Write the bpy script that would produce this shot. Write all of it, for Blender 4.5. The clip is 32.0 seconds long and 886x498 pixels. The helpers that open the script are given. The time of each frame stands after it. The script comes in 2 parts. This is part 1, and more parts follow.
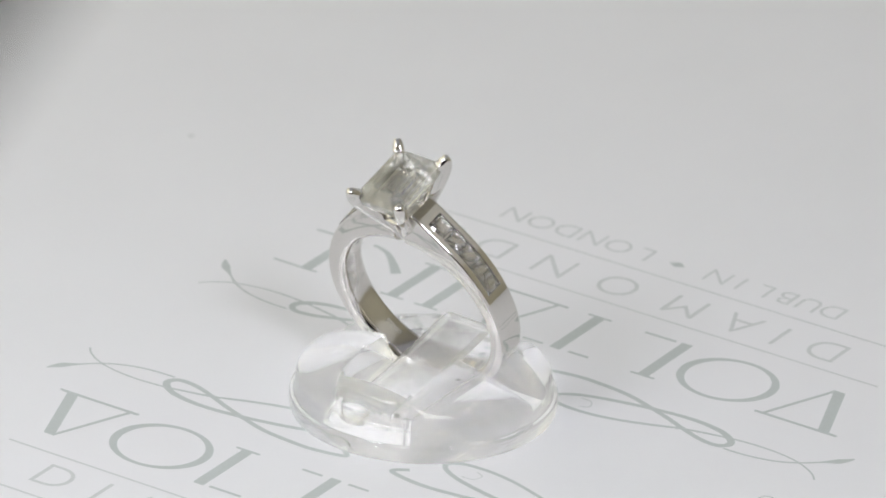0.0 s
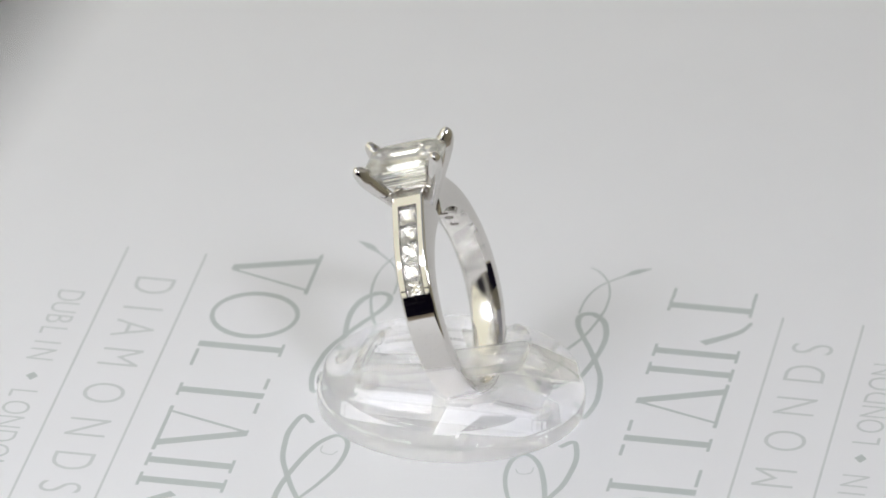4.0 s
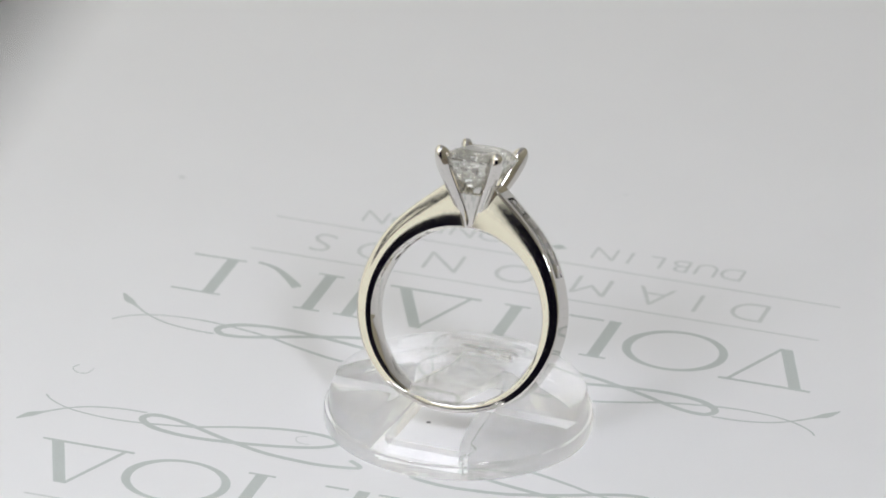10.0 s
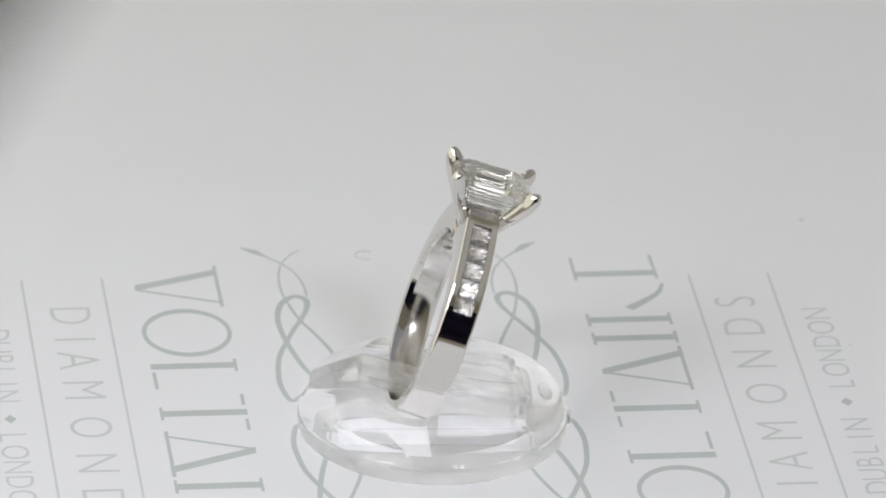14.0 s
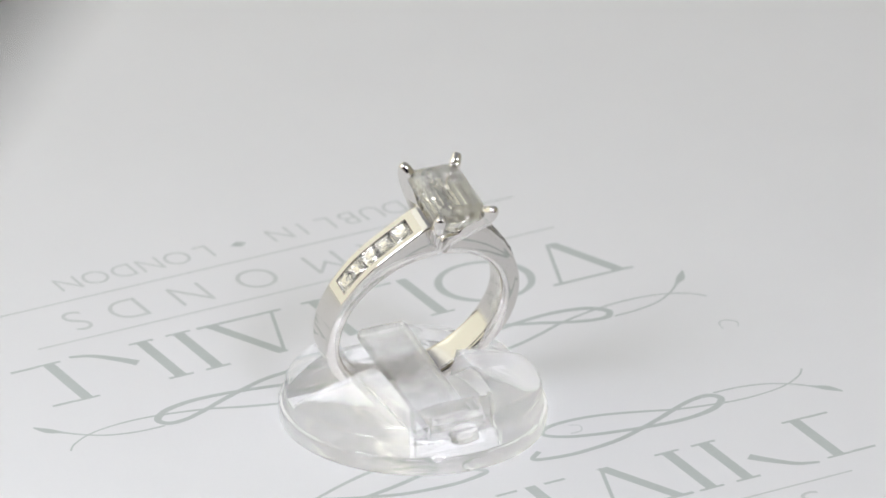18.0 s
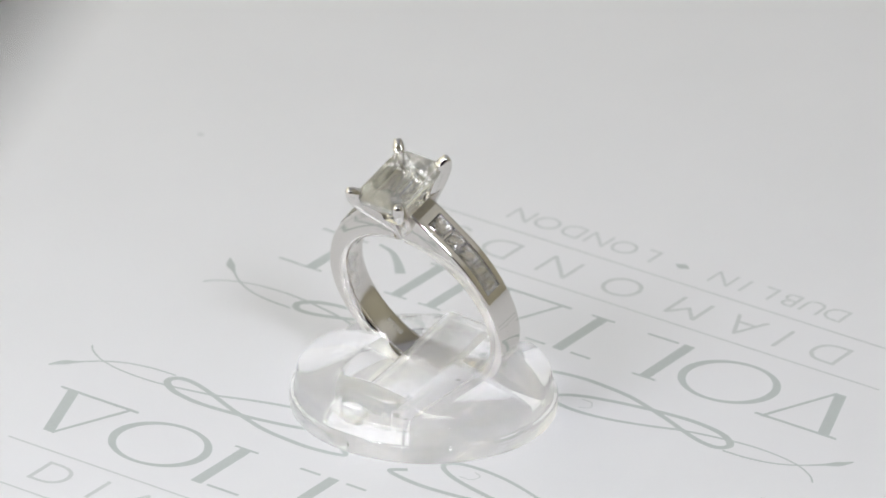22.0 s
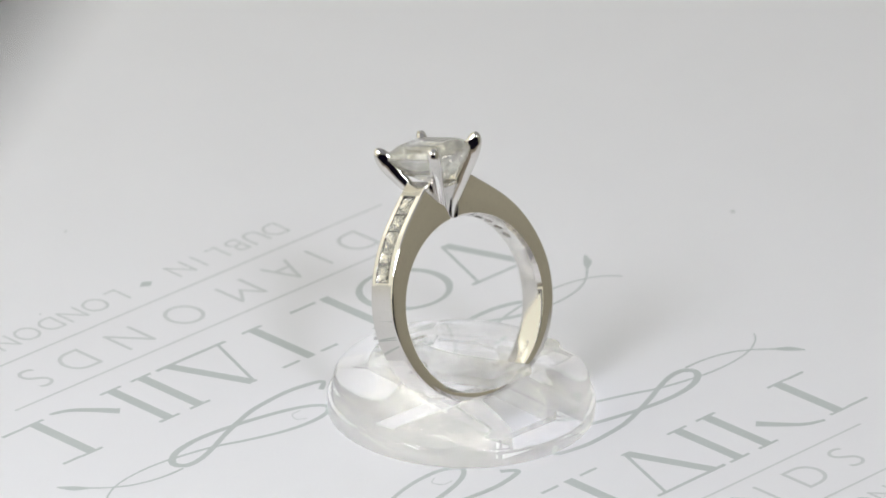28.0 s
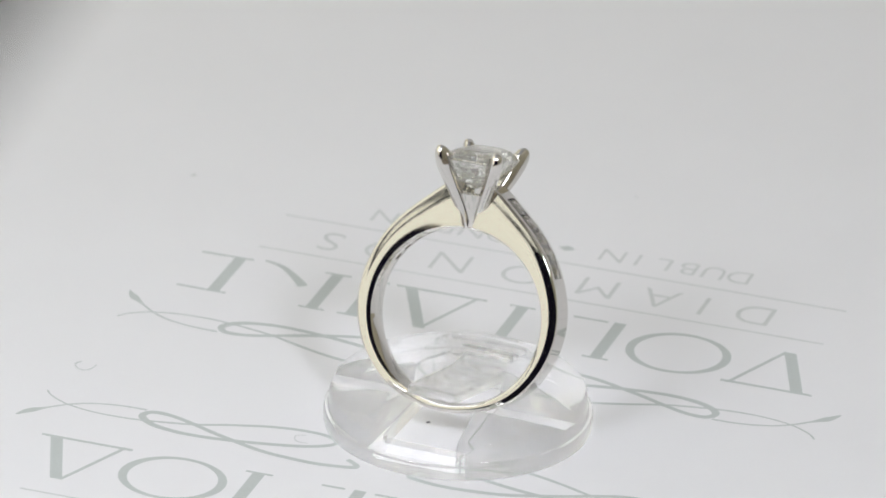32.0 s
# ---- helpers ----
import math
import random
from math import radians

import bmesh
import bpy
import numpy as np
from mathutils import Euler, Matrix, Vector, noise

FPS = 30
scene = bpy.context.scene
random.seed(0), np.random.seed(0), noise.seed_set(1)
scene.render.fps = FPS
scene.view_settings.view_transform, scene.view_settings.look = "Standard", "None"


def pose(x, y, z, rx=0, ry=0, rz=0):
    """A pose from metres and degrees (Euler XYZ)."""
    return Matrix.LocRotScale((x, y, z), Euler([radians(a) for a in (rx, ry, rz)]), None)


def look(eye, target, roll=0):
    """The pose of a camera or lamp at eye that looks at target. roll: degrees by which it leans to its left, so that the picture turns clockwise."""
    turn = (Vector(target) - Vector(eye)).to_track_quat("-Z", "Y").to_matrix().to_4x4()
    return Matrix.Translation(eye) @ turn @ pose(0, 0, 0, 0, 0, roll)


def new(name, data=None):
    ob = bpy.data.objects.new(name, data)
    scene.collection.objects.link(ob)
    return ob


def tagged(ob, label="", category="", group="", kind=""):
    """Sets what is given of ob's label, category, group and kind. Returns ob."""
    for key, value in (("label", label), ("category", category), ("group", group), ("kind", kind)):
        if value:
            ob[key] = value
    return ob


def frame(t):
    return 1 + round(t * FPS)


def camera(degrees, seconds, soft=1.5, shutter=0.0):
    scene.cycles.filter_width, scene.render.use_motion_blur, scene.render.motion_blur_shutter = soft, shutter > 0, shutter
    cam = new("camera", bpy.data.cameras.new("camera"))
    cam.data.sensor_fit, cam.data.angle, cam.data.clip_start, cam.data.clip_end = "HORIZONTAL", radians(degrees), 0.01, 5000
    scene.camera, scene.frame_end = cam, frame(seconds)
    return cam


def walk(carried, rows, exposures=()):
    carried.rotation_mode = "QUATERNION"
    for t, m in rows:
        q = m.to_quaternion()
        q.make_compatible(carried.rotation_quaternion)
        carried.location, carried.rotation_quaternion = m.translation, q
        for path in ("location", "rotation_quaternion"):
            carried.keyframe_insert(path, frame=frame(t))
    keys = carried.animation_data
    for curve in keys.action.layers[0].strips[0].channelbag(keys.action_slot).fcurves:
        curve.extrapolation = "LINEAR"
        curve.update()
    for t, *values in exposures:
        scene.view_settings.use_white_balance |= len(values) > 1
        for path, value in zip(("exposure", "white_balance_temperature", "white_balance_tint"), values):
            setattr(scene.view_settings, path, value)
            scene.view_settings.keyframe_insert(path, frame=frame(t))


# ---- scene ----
MM = 0.001

# ---- camera: stands still, a long lens looking down on the turning sheet ----
cam = camera(6.024, 32.0, soft=1.8)
EYE = Vector((0.0, -0.72112, 0.36464))
CAM_TURN = Matrix(((0.999624, -0.027410, 0.000151), (0.012027, 0.433650, -0.901001), (0.024631, 0.900665, 0.433816)))
CAM_POSE = Matrix.Translation(EYE) @ CAM_TURN.to_4x4() @ pose(0, 0, 0, 0.004, -0.0115, 0)
walk(cam, [(0.0, CAM_POSE), (32.0, CAM_POSE)], exposures=[(0.0, 0.0), (9.0, 0.0), (13.0, -0.03), (14.5, -0.02), (17.0, 0.08), (32.0, 0.07)])
cam.data.dof.use_dof = True
cam.data.dof.focus_distance = 0.80
cam.data.dof.aperture_fstop = 60.0

# ---- the turning: degrees at each time, clockwise from above ----
SPEED = -360.0 / 21.941
LAG = [(0, -.13), (1, -.1), (2, -.24), (3, -.5), (6, -.21), (7, -.13), (8, -.04), (9, -.12), (10, -.08), (11, -.2), (12, -.08),
       (13, .01), (14, .3), (17, -.55), (18, -.2), (19, -.2), (20, -.4), (21, -.26), (22, -.03), (23, .22), (24, .26), (25, .19),
       (28, -.52), (29, -.31), (30, -.21), (31, -.2), (32, -.33)]


def turn_at(t):
    lag = float(np.interp(t, [a for a, b in LAG], [b for a, b in LAG]))
    return pose(0, 0, 0, 0, 0, SPEED * t + lag)


TILT = pose(0, 0, 0, 0.28, -0.23, 0)


# ---- world and lamps ----
world = bpy.data.worlds.new("world")
scene.world = world
world.use_nodes = True
world.node_tree.nodes["Background"].inputs[0].default_value = (0.5, 0.5, 0.5, 1)
world.node_tree.nodes["Background"].inputs[1].default_value = 0.02


def area_lamp(name, eye, target, watts, size, size_y=None, colour=(1, 1, 1)):
    data = bpy.data.lights.new(name, "AREA")
    data.energy, data.color, data.size = watts, colour, size
    data.shape = "DISK"
    if size_y:
        data.shape, data.size_y = "RECTANGLE", size_y
    ob = new(name, data)
    ob.matrix_world = look(eye, target)
    return tagged(ob, kind="structure")


def aim(azimuth, height, distance):
    """A place seen from the sheet's middle; azimuth from the camera's side, to its right."""
    a, h = radians(azimuth), radians(height)
    return Vector((math.sin(a) * math.cos(h), -math.cos(a) * math.cos(h), math.sin(h))) * distance


area_lamp("desk_lamp_right", aim(26, 40, 0.50), (0, 0, 0.01), 0.67, 0.085, colour=(0.955, 0.98, 1.10))
area_lamp("fill_left", aim(-44, 42, 0.26), (0, 0, 0.01), 0.225, 0.085, colour=(0.955, 0.98, 1.10))
area_lamp("light_panel_left", aim(-82, 26, 0.62), aim(-82, 26, 0.1), 3.4, 1.15, 1.0, colour=(1.0, 0.985, 0.84))
area_lamp("fill_panel_back", aim(-143, 24, 0.72), aim(-143, 24, 0.1), 0.55, 0.56, 0.56, colour=(1.0, 0.985, 0.84))
area_lamp("fill_panel_right", aim(60, 47, 0.80), aim(60, 47, 0.1), 0.22, 0.80, 0.36, colour=(0.96, 0.98, 1.05))
area_lamp("ceiling_fill", (-0.31, -0.1, 1.78), (-0.31, -0.1, 0), 2.95, 1.9, 2.6, colour=(0.90, 0.96, 1.22))


# ---- materials ----
def material(name, colour, rough=0.5, metal=0.0, scale=900.0, vary=0.06, bump=0.0, coarse=None, ior=1.45, transmission=0.0, smear=0.0, dust=0.0):
    m = bpy.data.materials.new(name)
    m.use_nodes = True
    nt = m.node_tree
    n, l = nt.nodes, nt.links
    bsdf = n["Principled BSDF"]
    bsdf.inputs["Roughness"].default_value = rough
    bsdf.inputs["Metallic"].default_value = metal
    bsdf.inputs["IOR"].default_value = ior
    bsdf.inputs["Transmission Weight"].default_value = transmission
    co = n.new("ShaderNodeTexCoord")
    fine = n.new("ShaderNodeTexNoise")
    fine.inputs["Scale"].default_value = scale
    fine.inputs["Detail"].default_value = 4
    broad = n.new("ShaderNodeTexNoise")
    broad.inputs["Scale"].default_value = coarse or scale * 0.06
    for tex in (fine, broad):
        l.new(co.outputs["Object"], tex.inputs["Vector"])
    mix = n.new("ShaderNodeMath")
    mix.operation = "ADD"
    l.new(fine.outputs["Fac"], mix.inputs[0])
    l.new(broad.outputs["Fac"], mix.inputs[1])
    ramp = n.new("ShaderNodeMapRange")
    ramp.inputs["From Min"].default_value, ramp.inputs["From Max"].default_value = 0.6, 1.4
    ramp.inputs["To Min"].default_value, ramp.inputs["To Max"].default_value = 1 - vary, 1 + vary
    l.new(mix.outputs[0], ramp.inputs["Value"])
    tint = n.new("ShaderNodeVectorMath")
    tint.operation = "SCALE"
    tint.inputs[0].default_value = colour
    l.new(ramp.outputs[0], tint.inputs["Scale"])
    l.new(tint.outputs[0], bsdf.inputs["Base Color"])
    if smear:
        # handling marks: patches and fine scratches that are less glossy
        patch = n.new("ShaderNodeMapRange")
        patch.inputs["From Min"].default_value, patch.inputs["From Max"].default_value = 0.9, 1.35
        patch.inputs["To Min"].default_value, patch.inputs["To Max"].default_value = rough, rough + smear
        l.new(mix.outputs[0], patch.inputs["Value"])
        l.new(patch.outputs[0], bsdf.inputs["Roughness"])
    if dust:
        # sparse specks of dust that scatter the light
        cell = n.new("ShaderNodeTexVoronoi")
        cell.inputs["Scale"].default_value = 2600.0
        l.new(co.outputs["Object"], cell.inputs["Vector"])
        speck = n.new("ShaderNodeMapRange")
        speck.inputs["From Min"].default_value, speck.inputs["From Max"].default_value = 0.10, 0.22
        speck.inputs["To Min"].default_value, speck.inputs["To Max"].default_value = dust, 0.0
        l.new(cell.outputs["Distance"], speck.inputs["Value"])
        grain = n.new("ShaderNodeBsdfDiffuse")
        grain.inputs["Color"].default_value = (0.7, 0.7, 0.7, 1)
        both = n.new("ShaderNodeMixShader")
        l.new(speck.outputs[0], both.inputs[0])
        l.new(bsdf.outputs[0], both.inputs[1])
        l.new(grain.outputs[0], both.inputs[2])
        l.new(both.outputs[0], n["Material Output"].inputs["Surface"])
    if bump:
        b = n.new("ShaderNodeBump")
        b.inputs["Strength"].default_value = 1.0
        b.inputs["Distance"].default_value = bump
        l.new(fine.outputs["Fac"], b.inputs["Height"])
        l.new(b.outputs[0], bsdf.inputs["Normal"])
    return m


PAPER = material("paper", (0.785, 0.785, 0.793), 0.75, scale=4000, vary=0.015, bump=0.000004, coarse=60)
INK = material("ink", (0.50, 0.535, 0.52), 0.6, scale=3000, vary=0.05)
INK_PALE = material("ink_pale", (0.595, 0.615, 0.605), 0.6, scale=3000, vary=0.05)
GOLD = material("platinum", (0.69, 0.67, 0.64), 0.035, 1.0, scale=2500, vary=0.02, bump=0.0000005, smear=0.05, dust=0.10)
SATIN = material("satin_platinum", (0.69, 0.67, 0.64), 0.13, 1.0, scale=1800, vary=0.03, bump=0.000001, smear=0.12)
GRAVE = material("engraving", (0.62, 0.61, 0.58), 0.45, 0.7, scale=2500, vary=0.05)


def glass_material(name, colour, ior, bent, rough, bump, haze):
    """A clear moulded solid: part of the light goes straight on, part is bent, and a little is scattered, by fine
    scuffs in acrylic, as added brightness in diamonds.
    """
    m = bpy.data.materials.new(name)
    m.use_nodes = True
    n, l = m.node_tree.nodes, m.node_tree.links
    n.remove(n["Principled BSDF"])
    co = n.new("ShaderNodeTexCoord")
    wave = n.new("ShaderNodeTexNoise")
    wave.inputs["Scale"].default_value, wave.inputs["Detail"].default_value = 300.0, 2
    scuff_lift = n.new("ShaderNodeTexNoise")
    scuff_lift.inputs["Scale"].default_value, scuff_lift.inputs["Detail"].default_value = 700.0, 6
    for tex in (wave, scuff_lift):
        l.new(co.outputs["Object"], tex.inputs["Vector"])
    relief = n.new("ShaderNodeBump")
    relief.inputs["Distance"].default_value = bump
    l.new(wave.outputs["Fac"], relief.inputs["Height"])
    straight = n.new("ShaderNodeBsdfTransparent")
    straight.inputs[0].default_value = (*colour, 1)
    glass = n.new("ShaderNodeBsdfGlass")
    glass.inputs["Color"].default_value = (*colour, 1)
    glass.inputs["IOR"].default_value, glass.inputs["Roughness"].default_value = ior, rough
    milk = n.new("ShaderNodeBsdfTranslucent")
    milk.inputs[0].default_value = (0.97, 0.97, 0.96, 1)
    l.new(relief.outputs[0], glass.inputs["Normal"])
    mix = n.new("ShaderNodeMixShader")
    mix.inputs[0].default_value = bent
    l.new(straight.outputs[0], mix.inputs[1])
    l.new(glass.outputs[0], mix.inputs[2])
    amount = n.new("ShaderNodeMapRange")
    amount.inputs["From Min"].default_value, amount.inputs["From Max"].default_value = 0.35, 0.7
    amount.inputs["To Min"].default_value, amount.inputs["To Max"].default_value = haze * 0.4, haze * 1.8
    l.new(scuff_lift.outputs["Fac"], amount.inputs["Value"])
    dull = n.new("ShaderNodeMixShader")
    l.new(amount.outputs[0], dull.inputs[0])
    l.new(mix.outputs[0], dull.inputs[1])
    l.new(milk.outputs[0], dull.inputs[2])
    l.new(dull.outputs[0], n["Material Output"].inputs["Surface"])
    return m


DIAMOND = glass_material("diamond", (1.0, 1.0, 0.985), 2.2, 0.86, 0.0, 0.0, 0.011)
CHANNEL_CUT = glass_material("diamond_small", (1.0, 1.0, 0.99), 2.3, 0.9, 0.0, 0.0, 0.01)
ACRYLIC = glass_material("acrylic", (1.0, 1.0, 0.998), 1.45, 0.70, 0.0, 0.00001, 0.012)
ACRYLIC_DULL = glass_material("acrylic_dull", (1.0, 1.0, 0.998), 1.42, 0.55, 0.16, 0.000004, 0.13)
REFLECTION_DARK = material("speck", (0.10, 0.09, 0.12), 0.6, scale=3000, vary=0.1)
WALL = material("wall_paint", (0.88, 0.835, 0.68), 0.8, scale=40, vary=0.04, bump=0.0003)
CEIL = material("ceiling_paint", (0.72, 0.71, 0.68), 0.8, scale=40, vary=0.03, bump=0.0003)
TABLE = material("table_top", (0.26, 0.215, 0.16), 0.5, scale=120, vary=0.06, bump=0.0001)
CURTAIN = material("dark_cloth", (0.016, 0.010, 0.045), 0.9, scale=300, vary=0.2, bump=0.0004)
DARK = material("black_rubber", (0.03, 0.03, 0.035), 0.6, scale=400, vary=0.2, bump=0.0001)


# ---- mesh helpers: forms are given in millimetres ----
def finish(bm, sharp=28):
    bmesh.ops.recalc_face_normals(bm, faces=bm.faces)
    for f in bm.faces:
        f.smooth = True
    for e in bm.edges:
        if len(e.link_faces) == 2:
            e.smooth = e.calc_face_angle(0) < radians(sharp)


def part(name, bm, mat, parent=None, label="", sharp=28, scale=MM):
    bm.transform(Matrix.Scale(scale, 4))
    finish(bm, sharp)
    me = bpy.data.meshes.new(name)
    bm.to_mesh(me)
    bm.free()
    me.materials.append(mat)
    ob = new(name, me)
    if parent:
        ob.parent = parent
    if label:
        ob["label"] = label
    return ob


def loft(loops, closed=False, caps=True):
    bm = bmesh.new()
    rings = [[bm.verts.new(p) for p in loop] for loop in loops]
    n = len(rings[0])
    pairs = list(zip(rings, rings[1:])) + ([(rings[-1], rings[0])] if closed else [])
    for a, b in pairs:
        for i in range(n):
            j = (i + 1) % n
            bm.faces.new((a[i], a[j], b[j], b[i]))
    if caps and not closed:
        bm.faces.new(rings[0][::-1])
        bm.faces.new(rings[-1])
    return bm


def box(x0, x1, y0, y1, z0, z1):
    bm = bmesh.new()
    bmesh.ops.create_cube(bm, size=1)
    bm.transform(Matrix.Translation(((x0 + x1) / 2, (y0 + y1) / 2, (z0 + z1) / 2)) @ Matrix.Diagonal((x1 - x0, y1 - y0, z1 - z0, 1)))
    return bm


def smooth_path(points, steps=8):
    """A rounded path through the points."""
    p = [points[0]] + list(points) + [points[-1]]
    p = [np.array(q, float) for q in p]
    out = []
    for i in range(1, len(p) - 2):
        for k in range(steps):
            t = k / steps
            a, b, c, d = p[i - 1], p[i], p[i + 1], p[i + 2]
            out.append(0.5 * (2 * b + (c - a) * t + (2 * a - 5 * b + 4 * c - d) * t * t + (3 * b - a - 3 * c + d) * t ** 3))
    out.append(p[-2])
    return out


def ribbon(points, width, thick=0.012, steps=8):
    """A printed stroke on the sheet; width is a function of how far along, 0 to 1."""
    path = smooth_path(points, steps)
    loops = []
    for i, q in enumerate(path):
        d = path[min(i + 1, len(path) - 1)] - path[max(i - 1, 0)]
        d = d / (np.linalg.norm(d) + 1e-9)
        n = np.array((-d[1], d[0])) * width(i / (len(path) - 1)) / 2
        z = thick + 0.02 * i / (len(path) - 1)
        loops.append([(*(q + n), z), (*(q - n), z), (*(q - n), -0.03), (*(q + n), -0.03)])
    return loft(loops)


def slab(points, thick=0.012):
    bm = bmesh.new()
    top = [bm.verts.new((x, y, thick)) for x, y in points]
    low = [bm.verts.new((x, y, -0.03)) for x, y in points]
    bm.faces.new(top)
    n = len(top)
    for i in range(n):
        j = (i + 1) % n
        bm.faces.new((top[i], low[i], low[j], top[j]))
    return bm


# ---- the room: plain walls round the table ----
def room():
    x0, x1, y0, y1, z0, z1 = -1300, 690, -1500, 1300, -750, 1800
    walls = [("wall_west", (x0 - 60, x0, y0, y1, z0, z1), WALL), ("wall_east", (x1, x1 + 60, y0, y1, z0, z1), WALL),
             ("wall_north", (x0 - 60, x1 + 60, y1, y1 + 60, z0, z1), WALL), ("wall_south", (x0 - 60, x1 + 60, y0 - 60, y0, z0, z1), WALL),
             ("floor", (x0 - 60, x1 + 60, y0 - 60, y1 + 60, z0 - 60, z0), TABLE), ("ceiling", (x0 - 60, x1 + 60, y0 - 60, y1 + 60, z1, z1 + 60), CEIL)]
    for name, b, mat in walls:
        tagged(part(name, box(*b), mat), kind="structure")
    bm = box(-900, 480, -330, 340, -26.5, -1.5)
    bmesh.ops.bevel(bm, geom=bm.edges[:], offset=3, segments=2, affect="EDGES")
    table = tagged(new("table"), "brown wooden table under the printed sheet", "table")
    part("tabletop", bm, TABLE, table)
    for x in (-860, 440):
        for y in (-290, 290):
            part("leg", box(x - 22, x + 22, y - 22, y + 22, -750, -26.5), TABLE, table)
    # white card laid under the sheet and swept up behind it
    loops = []
    bend = [(240 + 90 * math.sin(k * math.pi / 24), 88.8 - 90 * math.cos(k * math.pi / 24)) for k in range(13)]
    for y, z in [(-75, -1.2)] + bend + [(330, 300), (333, 620)]:
        x0 = -860 if z < 0 else -90
        loops.append([(x0, y, z), (470, y, z), (470, y + 0.25, z - 0.25), (x0, y + 0.25, z - 0.25)])
    tagged(part("backdrop", loft(loops), PAPER), kind="structure")
    # dark cloth in folds behind the camera, added unseen for the ring's black reflections
    loops = []
    for i in range(121):
        x = -940 + 1580 * i / 120
        y = -1180 + 22 * math.sin(i * 0.9) + 9 * math.sin(i * 2.3)
        loops.append([(x, y, -740), (x, y, 560), (x, y - 4, 560), (x, y - 4, -740)])
    tagged(part("curtain", loft(loops), CURTAIN, sharp=60), "dark navy cloth in folds, added unseen behind the camera to darken reflections", "curtain")


room()


# ---- the printed sheet ----
SHEET_TURN = -33.0


def print_stroke(sheet, name, bm, m, mat=None, label=""):
    bm.transform(m)
    return part(name, bm, mat or INK, sheet, label)


def glyph(ch, height, thin=0.0):
    cu = bpy.data.curves.new("glyph", "FONT")
    cu.body, cu.size, cu.offset, cu.resolution_u = ch, 1.0, thin, 6
    ob = bpy.data.objects.new("glyph", cu)
    me = bpy.data.meshes.new_from_object(ob)
    bpy.data.objects.remove(ob)
    bm = bmesh.new()
    bm.from_mesh(me)
    bpy.data.meshes.remove(me)
    xs = [v.co.x for v in bm.verts]
    ys = [v.co.y for v in bm.verts]
    s = height / 0.70
    cx = (min(xs) + max(xs)) / 2
    bm.transform(Matrix.Scale(s, 4) @ Matrix.Translation((-cx, -0.0, 0)))
    return bm


def logo(sheet, m):
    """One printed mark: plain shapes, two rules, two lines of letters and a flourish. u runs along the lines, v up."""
    top, low = -17.05, -25.45

    def bar(x0, x1, w):
        return slab([(x0 - w / 2, low), (x0 + w / 2, low), (x1 + w / 2, top), (x1 - w / 2, top)])

    for x0, x1, w in ((-27.2, -30.4, 1.25), (-9.8, -9.8, 1.2), (0.3, 0.3, 1.2), (12.0, 8.3, 1.25), (15.5, 15.5, 1.2), (19.6, 19.6, 1.2), (29.9, 29.9, 1.2)):
        print_stroke(sheet, "printed_bar", bar(x0, x1, w), m)
    loops = []
    for i in range(64):
        a = 2 * math.pi * i / 64
        c, s = math.cos(a), math.sin(a)
        inner = (4.35 * c - 17.05, 3.95 * s + (top + low) / 2)
        outer = (5.25 * c - 17.05, 4.4 * s + (top + low) / 2)
        loops.append([(*outer, 0.012), (*inner, 0.012), (*inner, -0.03), (*outer, -0.03)])
    print_stroke(sheet, "printed_ring", loft(loops, closed=True), m)
    # thin sides that close two of the bars to three-cornered frames
    for x0, y0, x1, y1 in ((-26.8, low, -23.4, top), (-31.4, top - 0.2, -22.6, top - 0.2), (5.0, low, 8.2, top), (4.0, low + 0.2, 13.4, low + 0.2)):
        print_stroke(sheet, "printed_side", ribbon([(x0, y0), (x1, y1)], lambda t: 0.36, 0.014, 2), m)
    # short level dashes beside the bars
    for x0, x1, y in ((-8.6, -5.0, low + 0.2), (-3.5, -1.2, top - 0.2), (1.8, 4.1, top - 0.2), (31.3, 34.0, low + 0.2), (31.3, 33.7, top - 0.2)):
        print_stroke(sheet, "printed_dash", slab([(x0, y - 0.17), (x1, y - 0.17), (x1, y + 0.17), (x0, y + 0.17)]), m)
    # small feet across the ends of the bars
    for x, y in ((-9.8, top), (0.3, low), (15.5, top), (15.5, low), (19.6, low), (19.6, top), (29.9, top), (29.9, low), (-30.5, top), (12.1, low)):
        yy = y - 0.15 if y == top else y + 0.15
        print_stroke(sheet, "printed_foot", slab([(x - 1.35, yy - 0.15), (x + 1.35, yy - 0.15), (x + 1.35, yy + 0.15), (x - 1.35, yy + 0.15)], 0.016), m)
    print_stroke(sheet, "printed_sweep", ribbon([(22.0, -21.55), (23.6, -23.35), (25.4, -24.95), (27.4, -25.65)], lambda t: 1.1 - 0.8 * t), m)
    # rules
    for y in (-28.55, -36.5):
        print_stroke(sheet, "printed_rule", slab([(-29.6, y - 0.12), (29.2, y - 0.12), (29.2, y + 0.12), (-29.6, y + 0.12)]), m, INK_PALE)
    # letters
    for ch, x in zip("DIAMONDS", (-21.4, -16.2, -11.6, -5.2, 2.7, 10.2, 17.4, 22.9)):
        bm = glyph(ch, 4.2, -0.012)
        print_stroke(sheet, "printed_letter", bm, m @ Matrix.Translation((x, -34.3, 0.012)), INK_PALE)
    for word, x0, x1 in (("DUBLIN", -17.5, -4.3), ("LONDON", 4.4, 19.8)):
        for i, ch in enumerate(word):
            bm = glyph(ch, 2.75, -0.008)
            print_stroke(sheet, "printed_letter", bm, m @ Matrix.Translation((x0 + (x1 - x0) * i / 5, -41.2, 0.012)), INK_PALE)
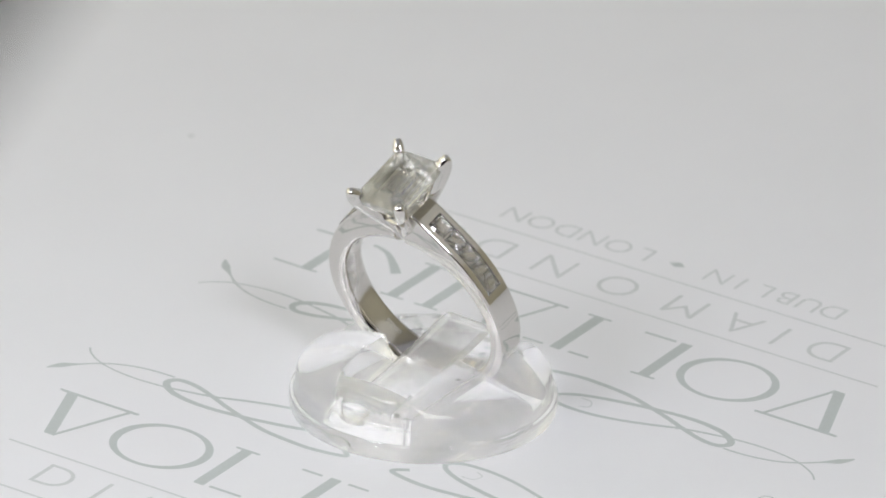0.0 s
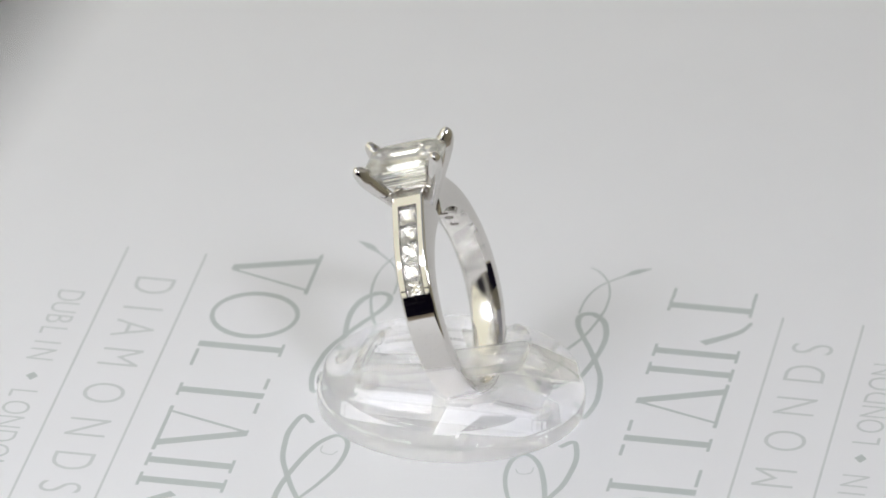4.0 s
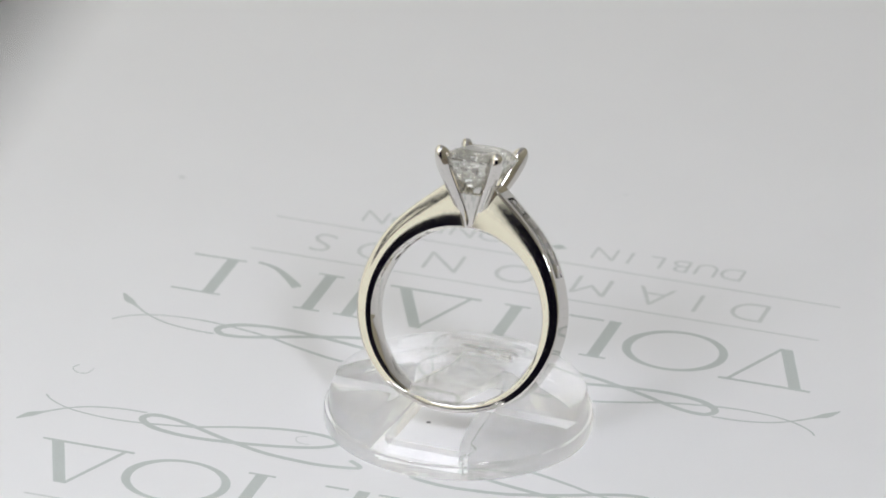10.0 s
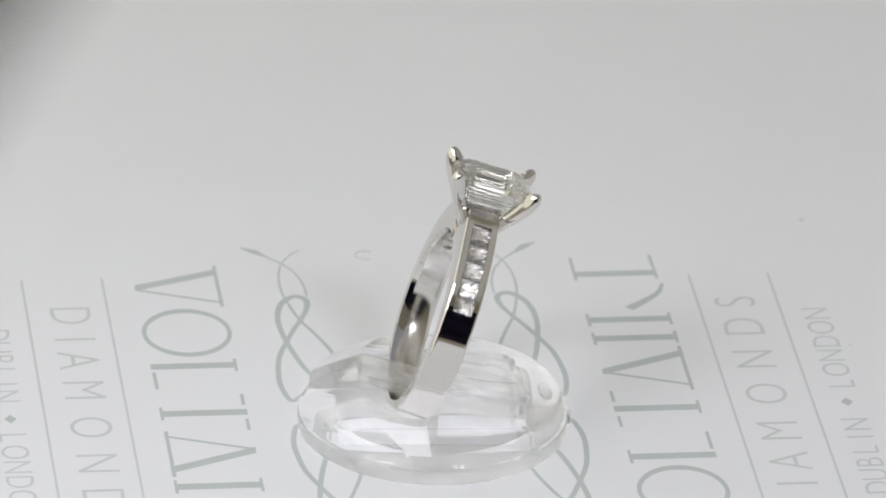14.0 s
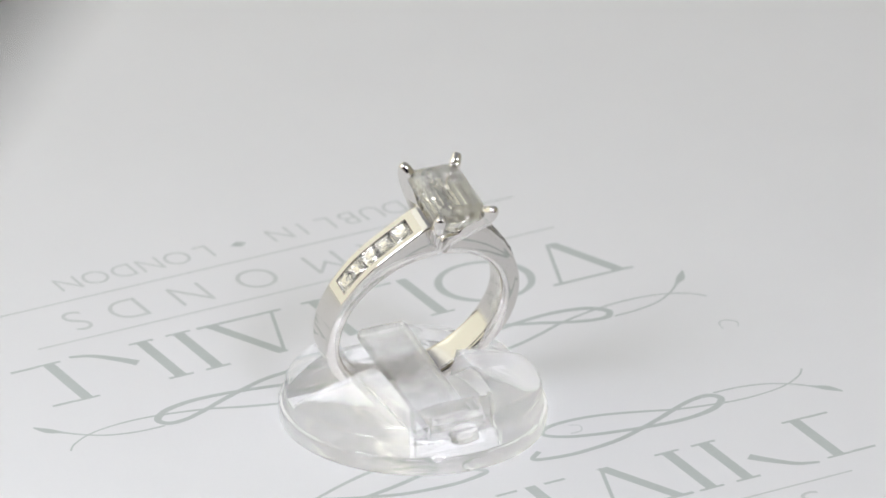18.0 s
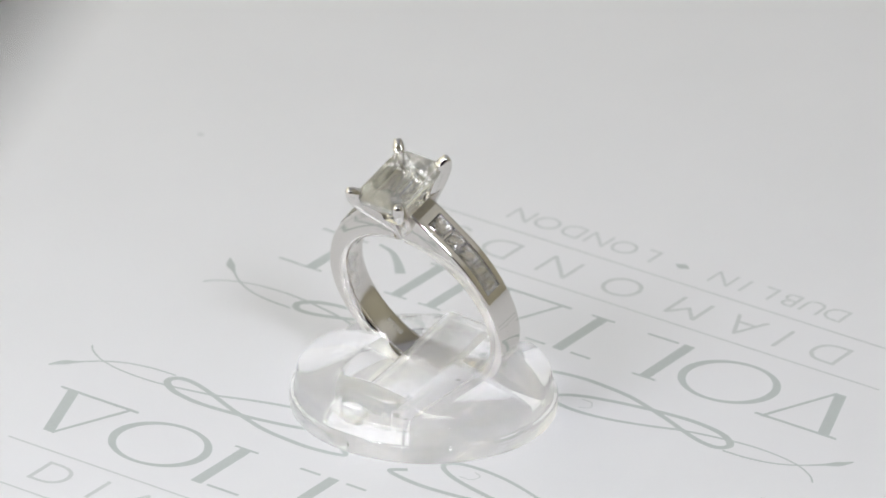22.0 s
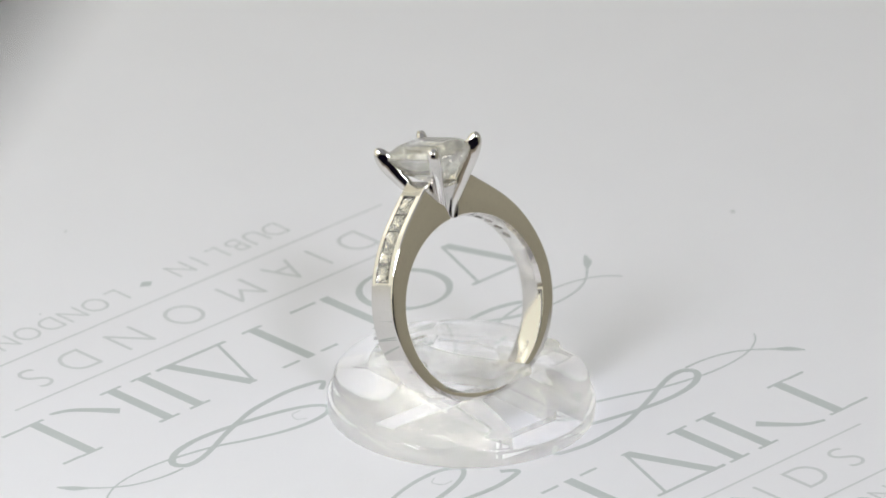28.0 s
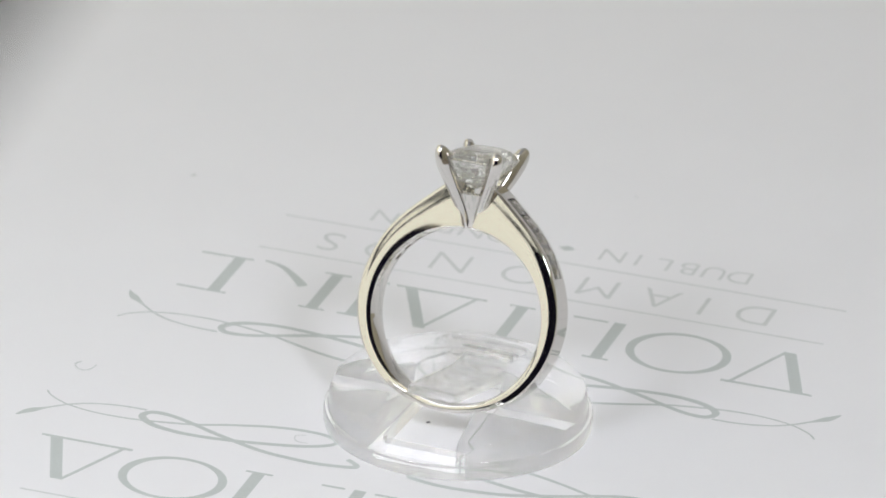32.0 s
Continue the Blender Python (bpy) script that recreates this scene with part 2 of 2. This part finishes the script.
    print_stroke(sheet, "printed_dot", slab([(-0.4, -39.8), (0.5, -40.4), (1.4, -39.8), (0.5, -39.2)]), m, INK)
    # the flourish, the same on both sides of the middle
    knot = [(-35.7, -8.3), (-34.8, -9.3), (-32.8, -10.4), (-30.1, -11.0), (-26.9, -11.1), (-23.7, -10.7), (-20.0, -9.9), (-16.7, -8.7),
            (-13.0, -7.6), (-9.7, -7.2), (-7.1, -7.5), (-6.1, -8.6), (-7.7, -9.9), (-10.9, -10.9), (-15.8, -11.8), (-20.0, -12.1),
            (-23.2, -11.6), (-24.9, -10.6), (-25.3, -9.7), (-24.5, -8.9), (-22.6, -9.0), (-20.0, -9.9), (-17.9, -10.8), (-15.2, -11.8),
            (-12.0, -12.8), (-8.9, -13.2), (-6.2, -13.3), (-3.5, -12.9), (-2.6, -12.4), (-3.9, -11.4)]
    leaf = [(-36.6, -14.2), (-35.8, -13.1), (-34.7, -12.1), (-32.8, -10.5), (-30.7, -9.4), (-28.0, -8.8), (-25.3, -8.7)]
    curl = [(-9.3, -8.0), (-10.2, -8.5), (-9.8, -9.5), (-8.6, -9.6)]
    for s in (1, -1):
        mm = m @ Matrix.Translation((0.9, 0, 0)) @ Matrix.Diagonal((s, 1, 1, 1))
        print_stroke(sheet, "flourish_knot", ribbon(knot, lambda t: 0.18 + 0.34 * min(1, max(0, (t - 0.1) * 4)) + 0.22 * math.exp(-((t - 0.6) / 0.06) ** 2), 0.012), mm)
        print_stroke(sheet, "flourish_leaf", ribbon(leaf, lambda t: 0.12 + 0.75 * math.exp(-((t - 0.2) / 0.13) ** 2) + 0.08 * (t > 0.4), 0.014), mm)
        print_stroke(sheet, "flourish_curl", ribbon(curl, lambda t: 0.12, 0.013), mm, INK_PALE)


def printed_sheet():
    sheet = tagged(new("printed_sheet"), "white paper sheet with two grey-green printed marks, turning", "paper sheet")
    bm = box(-122, 122, -122, 122, -0.2, 0)
    part("paper", bm, PAPER, sheet)
    a = pose(0, 0, 0, 0, 0, SHEET_TURN)
    logo(sheet, a @ Matrix.Translation((-0.4, 0, 0)))
    logo(sheet, a @ Matrix.Translation((1.7, 1.2, 0)) @ pose(0, 0, 0, 0, 0, 180))
    hair = [(30.0, -16.4), (31.0, -15.5), (31.9, -15.9), (32.0, -17.0), (31.3, -17.4)]
    part("paper_fibre", ribbon(hair, lambda t: 0.09, 0.02), INK, sheet, "tiny curled grey fibre")
    for x, y, r in ((11.4, -57.3, 0.35), (-51.5, 20.6, 0.4), (-26.2, 61.0, 0.35), (-31.6, -43.9, 0.2), (-12.6, -42.1, 0.18), (-14.0, -20.5, 0.12)):
        part("paper_fleck", slab([(x + r * math.cos(a) * (1 + 0.3 * math.sin(3 * a)), y + 0.7 * r * math.sin(a)) for a in [k * math.pi / 4 for k in range(8)]]), INK_PALE, sheet)
    part("reflection_spot", slab([(1.4 + 0.24 * math.cos(a), 1.7 + 0.2 * math.sin(a)) for a in [k * math.pi / 4 for k in range(8)]]), REFLECTION_DARK, sheet)
    return sheet


SHEET = printed_sheet()


# ---- the clear stand: a domed disc with an open channel, a leaning notch and a springy tongue ----
def dome(r):
    return 6.6 - 0.02 * r * r


def lathe(profile, n=96, wave=()):
    """A turned solid; wave gives the profile's points that carry fine ribs."""
    loops = []
    for i in range(n):
        a = 2 * math.pi * i / n
        loops.append([((r + (0.02 * (i % 2) if k in wave else 0)) * math.cos(a), (r + (0.02 * (i % 2) if k in wave else 0)) * math.sin(a), z) for k, (r, z) in enumerate(profile)])
    bm = bmesh.new()
    rings = [[bm.verts.new(p) for p in loop] for loop in loops]
    for i in range(n):
        a, b = rings[i], rings[(i + 1) % n]
        for k in range(len(profile) - 1):
            bm.faces.new((a[k], b[k], b[k + 1], a[k + 1]))
    bm.faces.new([r[0] for r in rings])
    bm.faces.new([r[-1] for r in rings][::-1])
    return bm


def combined(bm, cuts, joins, round_edges):
    """One solid: joins added, cuts taken out, the edges rounded."""
    def ob_of(b):
        bmesh.ops.recalc_face_normals(b, faces=b.faces)
        me = bpy.data.meshes.new("solid")
        b.to_mesh(me)
        b.free()
        return new("solid", me)
    first = ob_of(bm)
    rest = [(ob_of(b), "DIFFERENCE") for b in cuts] + [(ob_of(b), "UNION") for b in joins]
    for o, how in rest:
        mod = first.modifiers.new("solid", "BOOLEAN")
        mod.operation, mod.solver, mod.object = how, "EXACT", o
    if round_edges:
        mod = first.modifiers.new("edge", "BEVEL")
        mod.width, mod.segments, mod.limit_method, mod.angle_limit = round_edges, 3, "ANGLE", radians(40)
    me = bpy.data.meshes.new_from_object(first.evaluated_get(bpy.context.evaluated_depsgraph_get()))
    for o in [first] + [o for o, how in rest]:
        bpy.data.objects.remove(o)
    out = bmesh.new()
    out.from_mesh(me)
    return out


def clear(ob):
    ob.visible_shadow = False
    return ob


def rounded_box(x0, x1, y0, y1, z0, z1, r):
    bm = box(x0, x1, y0, y1, z0, z1)
    upright = [e for e in bm.edges if abs(e.verts[0].co.z - e.verts[1].co.z) > 0.5]
    bmesh.ops.bevel(bm, geom=upright, offset=r, segments=4, affect="EDGES")
    return bm


def ring_stand():
    stand = tagged(new("ring_stand"), "round clear acrylic ring stand with a springy tongue", "ring stand")
    profile = [(0.4, 0.03), (12.72, 0.03), (12.84, 0.12), (12.86, 0.45), (12.93, 0.6), (12.92, 1.4), (12.82, 1.6), (12.56, 1.66), (12.46, 1.8), (12.36, 3.2), (12.31, 3.4), (12.18, 3.58), (11.95, dome(11.95))]
    profile += [(r, dome(r)) for r in (11.2, 10.4, 9.4, 8.2, 6.8, 5.0, 2.8, 0.4)]
    body = lathe(profile, 240, wave=(2, 3))
    channel = rounded_box(-4.4, 4.4, -15, 8.0, 1.66, 9, 0.5)
    hole = rounded_box(-4.2, 4.2, -9.2, 7.9, -1, 1.9, 0.4)
    recess = rounded_box(-2.95, 2.95, 7.0, 8.8, 1.75, 3.9, 0.3)
    lean = math.tan(radians(20))
    profile = [(-0.95, 2.8), (-0.95 + 5.6 * lean, 8.4), (-15, 8.4), (-15, 8.3), (-7.0, 5.3), (-4.6, 3.95), (-3.0, 2.95)]
    notch = loft([[(x, y, z) for y, z in profile] for x in (-15, 15)])
    # a flat bubble enclosed behind the channel's end wall
    bubble = lathe([(math.sin(radians(a)), -math.cos(radians(a))) for a in range(6, 175, 12)], 32)
    bubble.transform(Matrix.Translation((0.2, 10.3, 2.75)) @ Matrix.Diagonal((1.6, 0.75, 0.72, 1)))
    base = clear(part("base", combined(body, [channel, hole, notch, recess, bubble], [], 0.16), ACRYLIC, stand, sharp=24))
    # oval moulding marks on the channel's end wall and a nub on the foot
    for z, w, h in ((3.05, 1.9, 0.6),):
        mark = lathe([(1.0, 0), (0.99, 0.25), (0.9, 0.34), (0.8, 0.25), (0.74, 0.06), (0.2, 0.05)], 40)
        mark.transform(Matrix.Translation((0.2, 8.785, z)) @ pose(0, 0, 0, 90, 0, 0) @ Matrix.Diagonal((w, h, 1, 1)))
        clear(part("gate_mark", mark, ACRYLIC, base, "small oval moulding mark"))
    nub = lathe([(0.6, 0), (0.57, 0.16), (0.4, 0.28), (0.1, 0.3)], 20)
    nub.transform(Matrix.Translation((0.25, 12.9, 0.95)) @ pose(0, 0, 0, -90, 0, 0) @ Matrix.Diagonal((2.2, 0.9, 1, 1)))
    clear(part("sprue_nub", nub, ACRYLIC, base, "small rough sprue nub"))
    path = smooth_path([(8.4, 2.72), (6.3, 2.8), (3.4, 3.3), (0.0, 4.15), (-3.0, 4.95), (-5.6, 5.65), (-7.2, 6.05)], 6)
    loops = []
    n = len(path) - 1
    for i, q in enumerate(path):
        d = path[min(i + 1, n)] - path[max(i - 1, 0)]
        d = d / np.linalg.norm(d)
        nrm = np.array((-d[1], d[0]))
        end = max(0.0, (i - n + 4) / 4)
        h = 0.52 - 0.16 * end ** 3
        w = 2.75 - 0.15 * i / n - 0.35 * end ** 3
        a, b = q + nrm * h, q - nrm * h
        loops.append([(-w + .2, *a), (w - .2, *a), (w, *(a * .8 + b * .2)), (w, *(a * .2 + b * .8)), (w - .2, *b), (-w + .2, *b), (-w, *(a * .2 + b * .8)), (-w, *(a * .8 + b * .2))])
    clear(part("tongue", loft(loops), ACRYLIC_DULL, stand, "faintly dulled clear tongue"))
    return stand


STAND = ring_stand()


# ---- the desk lamp whose neck passes close to the lens ----
def desk_lamp():
    lamp = tagged(new("desk_lamp"), "black gooseneck desk lamp standing on the table", "desk lamp")
    near = CAM_POSE @ Vector((-0.01345, 0.00835, -0.2))
    along = CAM_TURN @ Vector((0.64, 0.77, 0.0))
    head = aim(26, 40, 0.515)
    pts = [(-400, -240, 12), (-395, -260, 90), (-220, -460, 190)] + [tuple((near + along * d) * 1000) for d in (-0.05, 0.0, 0.05)] + [(110, -520, 420), (165, -430, 410), tuple(head * 1000)]
    part("neck", tube(pts, lambda t: 4.2), DARK, lamp, sharp=60)
    bm = lathe([(60, 0), (62, 3), (60, 9), (20, 13), (0.5, 14)], 48)
    bm.transform(Matrix.Translation((-400, -240, -1.5)))
    part("foot", bm, DARK, lamp)
    bm = lathe([(12, 0), (22, -8), (44, -30), (46, -30.5), (24, -4), (12, 5)], 48)
    bm.transform(Matrix.Translation(aim(26, 40, 0.535) * 1000) @ (Vector((0, 0, 1)).rotation_difference(aim(26, 40, 1)).to_matrix().to_4x4()))
    part("shade", bm, DARK, lamp)
    return lamp


# ---- the ring ----
RING_POSE = Matrix.Translation((-1.543 * MM, 1.949 * MM, 11.26 * MM)) @ Matrix(((-0.810877, -0.558378, -0.175195), (0.584566, -0.758707, -0.287483), (0.027602, -0.335527, 0.941626))).to_4x4()
# the head sits a little askew on the band
HEAD = RING_POSE.inverted() @ Matrix.Translation((-1.586 * MM, 1.797 * MM, 11.02 * MM)) @ Matrix(((-0.818451, -0.548079, -0.172473), (0.574378, -0.772562, -0.270625), (0.015078, -0.320558, 0.947109))).to_4x4()
OUTER = [(8.8, 12.95), (11.5, 12.75), (20, 11.95), (30, 11.35), (45, 10.85), (65, 10.4), (90, 10.16), (135, 9.75), (160, 9.35), (180, 9.2)]
INNER_R, HALF_W = 8.43, 1.65
CHANNEL_PHI = [16.05 + 45.5 * (i + 0.5) / 5 for i in range(5)]


OUTER_FINE = smooth_path(OUTER, 12)


def outer_r(phi):
    return float(np.interp(phi, [a for a, b in OUTER_FINE], [b for a, b in OUTER_FINE]))


def band():
    steps = [(8.8, 0), (11.5, 0), (13.0, 0)]
    steps += [(16.0, 0), (16.05, 1)] + [(16.05 + 45.5 * i / 24, 1) for i in range(1, 25)] + [(61.6, 0)]
    steps += [(61.6 + 118.4 * i / 48, 0) for i in range(1, 49)]
    full = [(p, d, 1) for p, d in steps] + [(p, d, -1) for p, d in steps[-2::-1]]
    loops = []
    for phi, deep, side in full:
        ro = outer_r(phi)
        thin = min(1.0, (ro - INNER_R) / 1.7)
        b = 0.24 * thin
        po = radians(phi)
        pi_ = radians(phi if phi > 45 else 45 - (45 - phi) * (45 - 3.2) / (45 - 8.8))
        rc = ro - (0.42 if deep else 0.0)
        w, yc = HALF_W, 0.95
        rim = [(w - 0.03 - b + b * math.cos(k * math.pi / 8), ro - b + b * math.sin(k * math.pi / 8), po) for k in range(5)]
        low = 0.24 * thin
        rise = ro - b - 0.04 - INNER_R - low
        # the flank towards the tongue is rounded off broadly at its inner edge
        front = 0.6 * thin
        rise_front = ro - b - 0.04 - INNER_R - front
        flank = [(w - 0.03 + 0.042 * 4 * u * (1 - u), INNER_R + low + rise * u, pi_ + (po - pi_) * u) for u in (0.2, 0.4, 0.6, 0.8)]
        flank_front = [(w - 0.03 + 0.042 * 4 * u * (1 - u), INNER_R + front + rise_front * u, pi_ + (po - pi_) * u) for u in (0.2, 0.4, 0.6, 0.8)]
        inner_front = [(w - 0.8, INNER_R, pi_), (w - 0.5, INNER_R + front * 0.14, pi_), (w - 0.25, INNER_R + front * 0.38, pi_), (w - 0.09, INNER_R + front * 0.72, pi_), (w - 0.03, INNER_R + front, pi_)]
        rim = [(w - 0.03, ro - b - 0.04, po)] + rim + [(w - b - 0.04, ro, po)]
        prof = [(-w + 0.5, INNER_R, pi_), *inner_front, *flank_front, *rim, (yc, ro, po), (yc - 0.01, rc, po), (-yc + 0.01, rc, po), (-yc, ro, po), *[(-y, r, a) for y, r, a in rim[::-1]], *[(-y, r, a) for y, r, a in flank[::-1]], (-w + 0.03, INNER_R + low, pi_)]
        loops.append([(side * r * math.sin(a), y, r * math.cos(a)) for y, r, a in prof])
    return loft(loops)


def tube(path, radius, sides=14, flat=1.0):
    """A round bar along a path in space, closed with a rounded end."""
    loops = []
    pts = smooth_path(path, 8)
    n = len(pts)
    for i, q in enumerate(pts):
        d = Vector(pts[min(i + 1, n - 1)] - pts[max(i - 1, 0)]).normalized()
        side = d.cross(Vector((0, 0, 1)))
        side = side.normalized() if side.length > 1e-4 else Vector((1, 0, 0))
        up = side.cross(d)
        r = radius(i / (n - 1))
        loops.append([tuple(Vector(q) + (side * math.cos(2 * math.pi * k / sides) * flat + up * math.sin(2 * math.pi * k / sides)) * r) for k in range(sides)])
    return loft(loops)


def claw(sx, sy):
    """A blade that leans out, thickest near its top, with a rounded tip bent over the stone."""
    out = Vector((0.6 * sx, 0.8 * sy, 0))
    pts = smooth_path([(0.5 * sx, 0.55 * sy, 8.75), (0.85 * sx, 1.05 * sy, 10.2), (1.62 * sx, 2.12 * sy, 12.2), (2.35 * sx, 3.18 * sy, 14.1), (2.68 * sx, 3.68 * sy, 15.3), (2.72 * sx, 3.76 * sy, 15.95), (2.62 * sx, 3.64 * sy, 16.42)], 8)
    loops = []
    n = len(pts)
    for i, q in enumerate(pts):
        t = i / (n - 1)
        d = Vector(pts[min(i + 1, n - 1)] - pts[max(i - 1, 0)]).normalized()
        side = d.cross(out).normalized()
        face = side.cross(d)
        q = Vector(q) - out * max(0.0, float(np.interp(t, (0, 0.3, 0.6, 0.8, 1), (0, 0.06, 0.20, 0.14, 0.0))))
        cap = math.sqrt(max(0.01, 1 - max(0, (t - 0.80) / 0.2) ** 2))
        a = float(np.interp(t, (0, 0.3, 0.6, 0.8, 1), (0.42, 0.60, 0.84, 0.80, 0.62))) * cap
        b = float(np.interp(t, (0, 0.3, 0.6, 0.8, 1), (0.44, 0.54, 0.60, 0.54, 0.46))) * cap
        loop = []
        for k in range(20):
            c, sn = math.cos(2 * math.pi * k / 20), math.sin(2 * math.pi * k / 20)
            loop.append(tuple(Vector(q) + face * a * math.copysign(abs(c) ** 0.7, c) + side * b * math.copysign(abs(sn) ** 0.55, sn)))
        loops.append(loop)
    return loft(loops)


def step_stone(hx, hy, cut, crown, pavilion):
    """A stone with a stepped crown, long steps under its sides and many small facets under its ends; each level is (inset, height)."""
    rng = random.Random(5)

    def corners(inset):
        x, y = hx - inset, hy - inset
        c = min(max(0.05, cut - inset * 0.3), x * 0.8)
        return [(x - c, y), (-x + c, y), (-x, y - c), (-x, -y + c), (-x + c, -y), (x - c, -y), (x, -y + c), (x, y - c)]

    parts = (7, 2, 1, 2, 7, 2, 1, 2)

    def outline(inset, z, j, shift):
        p = corners(inset)
        out = []
        for i, n in enumerate(parts):
            (x0, y0), (x1, y1) = p[i], p[(i + 1) % 8]
            for k in range(n):
                t = (k + (shift if k else 0)) / n
                jj = j if (k or i in (0, 1, 4, 5)) else 0.0
                out.append((x0 + (x1 - x0) * t + rng.uniform(-jj, jj), y0 + (y1 - y0) * t + rng.uniform(-jj, jj), z + rng.uniform(-jj, jj)))
        return out

    bm = loft([[(x, y, z) for x, y in corners(i)] for i, z in crown])
    rows = [[bm.verts.new(q) for q in outline(inset, z, 0.13 if k else 0.0, 0.4 * (k % 2))] for k, (inset, z) in enumerate(pavilion)]
    n = len(rows[0])
    for k in range(len(rows) - 1):
        a, b = rows[k], rows[k + 1]
        for i in range(n):
            h = (i + 1) % n
            if k % 2:
                bm.faces.new((a[i], b[h], b[i]))
                bm.faces.new((a[i], a[h], b[h]))
            else:
                bm.faces.new((a[i], a[h], b[i]))
                bm.faces.new((a[h], b[h], b[i]))
    bm.faces.new(rows[-1])
    low = [f for f in bm.faces if all(abs(v.co.z - crown[-1][1]) < 1e-6 for v in f.verts)]
    bmesh.ops.delete(bm, geom=low, context="FACES_ONLY")
    # a narrow ring of faces closes crown to pavilion
    rim = [e for e in bm.edges if len(e.link_faces) == 1]
    bmesh.ops.bridge_loops(bm, edges=rim)
    return bm


def square_stone(hx, hy, seed):
    """A small square stone: flat table, slanted crown and a pavilion broken into many facets."""
    rng = random.Random(seed)
    bm = bmesh.new()

    def ring_of(s, z, j):
        side = [(1, -1), (1, -0.33), (1, 0.33), (1, 1), (0.33, 1), (-0.33, 1), (-1, 1), (-1, 0.33), (-1, -0.33), (-1, -1), (-0.33, -1), (0.33, -1)]
        return [bm.verts.new((x * hx * s + rng.uniform(-j, j), y * hy * s + rng.uniform(-j, j), z + rng.uniform(-j, j))) for x, y in side]

    rows = [ring_of(0.28, 0.27, 0.03), ring_of(0.64, 0.2, 0.10), ring_of(1.0, 0.04, 0.0), ring_of(1.0, -0.05, 0.0), ring_of(0.7, -0.42, 0.1), ring_of(0.35, -0.72, 0.08)]
    bm.faces.new(rows[0])
    for a, b in zip(rows, rows[1:]):
        for i in range(12):
            j = (i + 1) % 12
            if rng.random() < 0.5:
                bm.faces.new((a[i], b[i], b[j]))
                bm.faces.new((a[i], b[j], a[j]))
            else:
                bm.faces.new((a[i], b[i], a[j]))
                bm.faces.new((a[j], b[i], b[j]))
    bm.faces.new(rows[-1][::-1])
    return bm


def diamond_ring():
    ring = tagged(new("diamond_ring"), "polished white metal ring with a step-cut diamond and channel-set shoulders", "ring")
    # small round seats drilled behind the channel stones
    drills = []
    for side in (1, -1):
        for phi in CHANNEL_PHI:
            d = lathe([(0.42, 7.6), (0.42, INNER_R + 0.3), (0.2, INNER_R + 0.5)], 20)
            d.transform(pose(0, 0, 0, 0, side * phi, 0))
            drills.append(d)
    hoop = part("band", combined(band(), drills, [], 0), GOLD, ring, sharp=26)
    hoop.data.materials.append(SATIN)
    for f in hoop.data.polygons:
        r = math.hypot(f.center.x, f.center.z) / MM
        phi = math.degrees(math.atan2(abs(f.center.x), f.center.z))
        floor = 16 < phi < 61.6 and abs(f.center.y) < 0.9 * MM and r > INNER_R + 0.6 and r < outer_r(phi) - 0.3
        f.material_index = 1 if r < INNER_R + 0.05 or floor else 0
    for sx in (1, -1):
        for sy in (1, -1):
            part("claw", claw(sx, sy), GOLD, ring, sharp=45).matrix_basis = HEAD
    # the cup under the stone
    cup = []
    for hx, hy, z in ((0.75, 1.0, 8.7), (0.8, 1.1, 9.4), (1.05, 1.5, 10.6), (1.35, 1.95, 11.4), (1.6, 2.3, 12.0), (1.45, 2.1, 12.2), (0.7, 1.1, 12.1)):
        cup.append([(hx * math.copysign(abs(math.cos(a)) ** 0.6, math.cos(a)), hy * math.copysign(abs(math.sin(a)) ** 0.6, math.sin(a)), z) for a in [2 * math.pi * k / 24 for k in range(24)]])
    part("cup", loft(cup), GOLD, ring, sharp=50).matrix_basis = HEAD
    crown = [(1.25, 0.98), (0.85, 0.82), (0.40, 0.52), (0, 0.12), (0, -0.02)]
    pavilion = [(0.01, -0.08), (0.25, -0.6), (0.58, -1.15), (1.0, -1.65), (1.5, -2.1), (2.05, -2.5), (2.6, -2.8)]
    stone = clear(part("centre_stone", step_stone(2.8, 3.85, 0.95, crown, pavilion), DIAMOND, ring, "pale clear step-cut diamond", sharp=1))
    stone.matrix_basis = HEAD @ pose(0, 0, 15.3 * MM)
    for side in (1, -1):
        for i in range(5):
            phi = CHANNEL_PHI[i]
            slope = math.degrees(math.atan((outer_r(phi + 2) - outer_r(phi - 2)) / (outer_r(phi) * radians(4))))
            m = pose(0, 0, 0, 0, side * phi, 0) @ Matrix.Translation((0, 0, (outer_r(phi) - 0.12) * MM)) @ pose(0, 0, 0, 0, -side * slope, 0)
            clear(part("channel_stone", square_stone(0.87, 0.93, 10 * i + side), CHANNEL_CUT, ring, sharp=1)).matrix_basis = m
    # the mark stamped inside the band
    for i, ch in enumerate("PT950"):
        phi = 134.5 + 2.7 * i
        bm = glyph(ch, 0.5, 0.01)
        part("stamp", bm, GRAVE, ring, scale=MM).matrix_basis = pose(0, 0, 0, 0, phi, 0) @ Matrix.Translation((0, -0.3 * MM, (INNER_R - 0.01) * MM)) @ pose(0, 0, 0, 180, 0, 0)
    return ring


desk_lamp()
RING = diamond_ring()
STAND_POSE = Matrix.Translation((-1.47 * MM, 1.98 * MM, 0)) @ pose(0, 0, 0, 0, 0, -126 - 90)


# ---- what turns ----
def motions():
    times = [i * 0.5 for i in range(65)]
    for thing, rest in ((SHEET, TILT), (STAND, TILT @ STAND_POSE), (RING, RING_POSE)):
        walk(thing, [(t, turn_at(t) @ rest) for t in times])


motions()
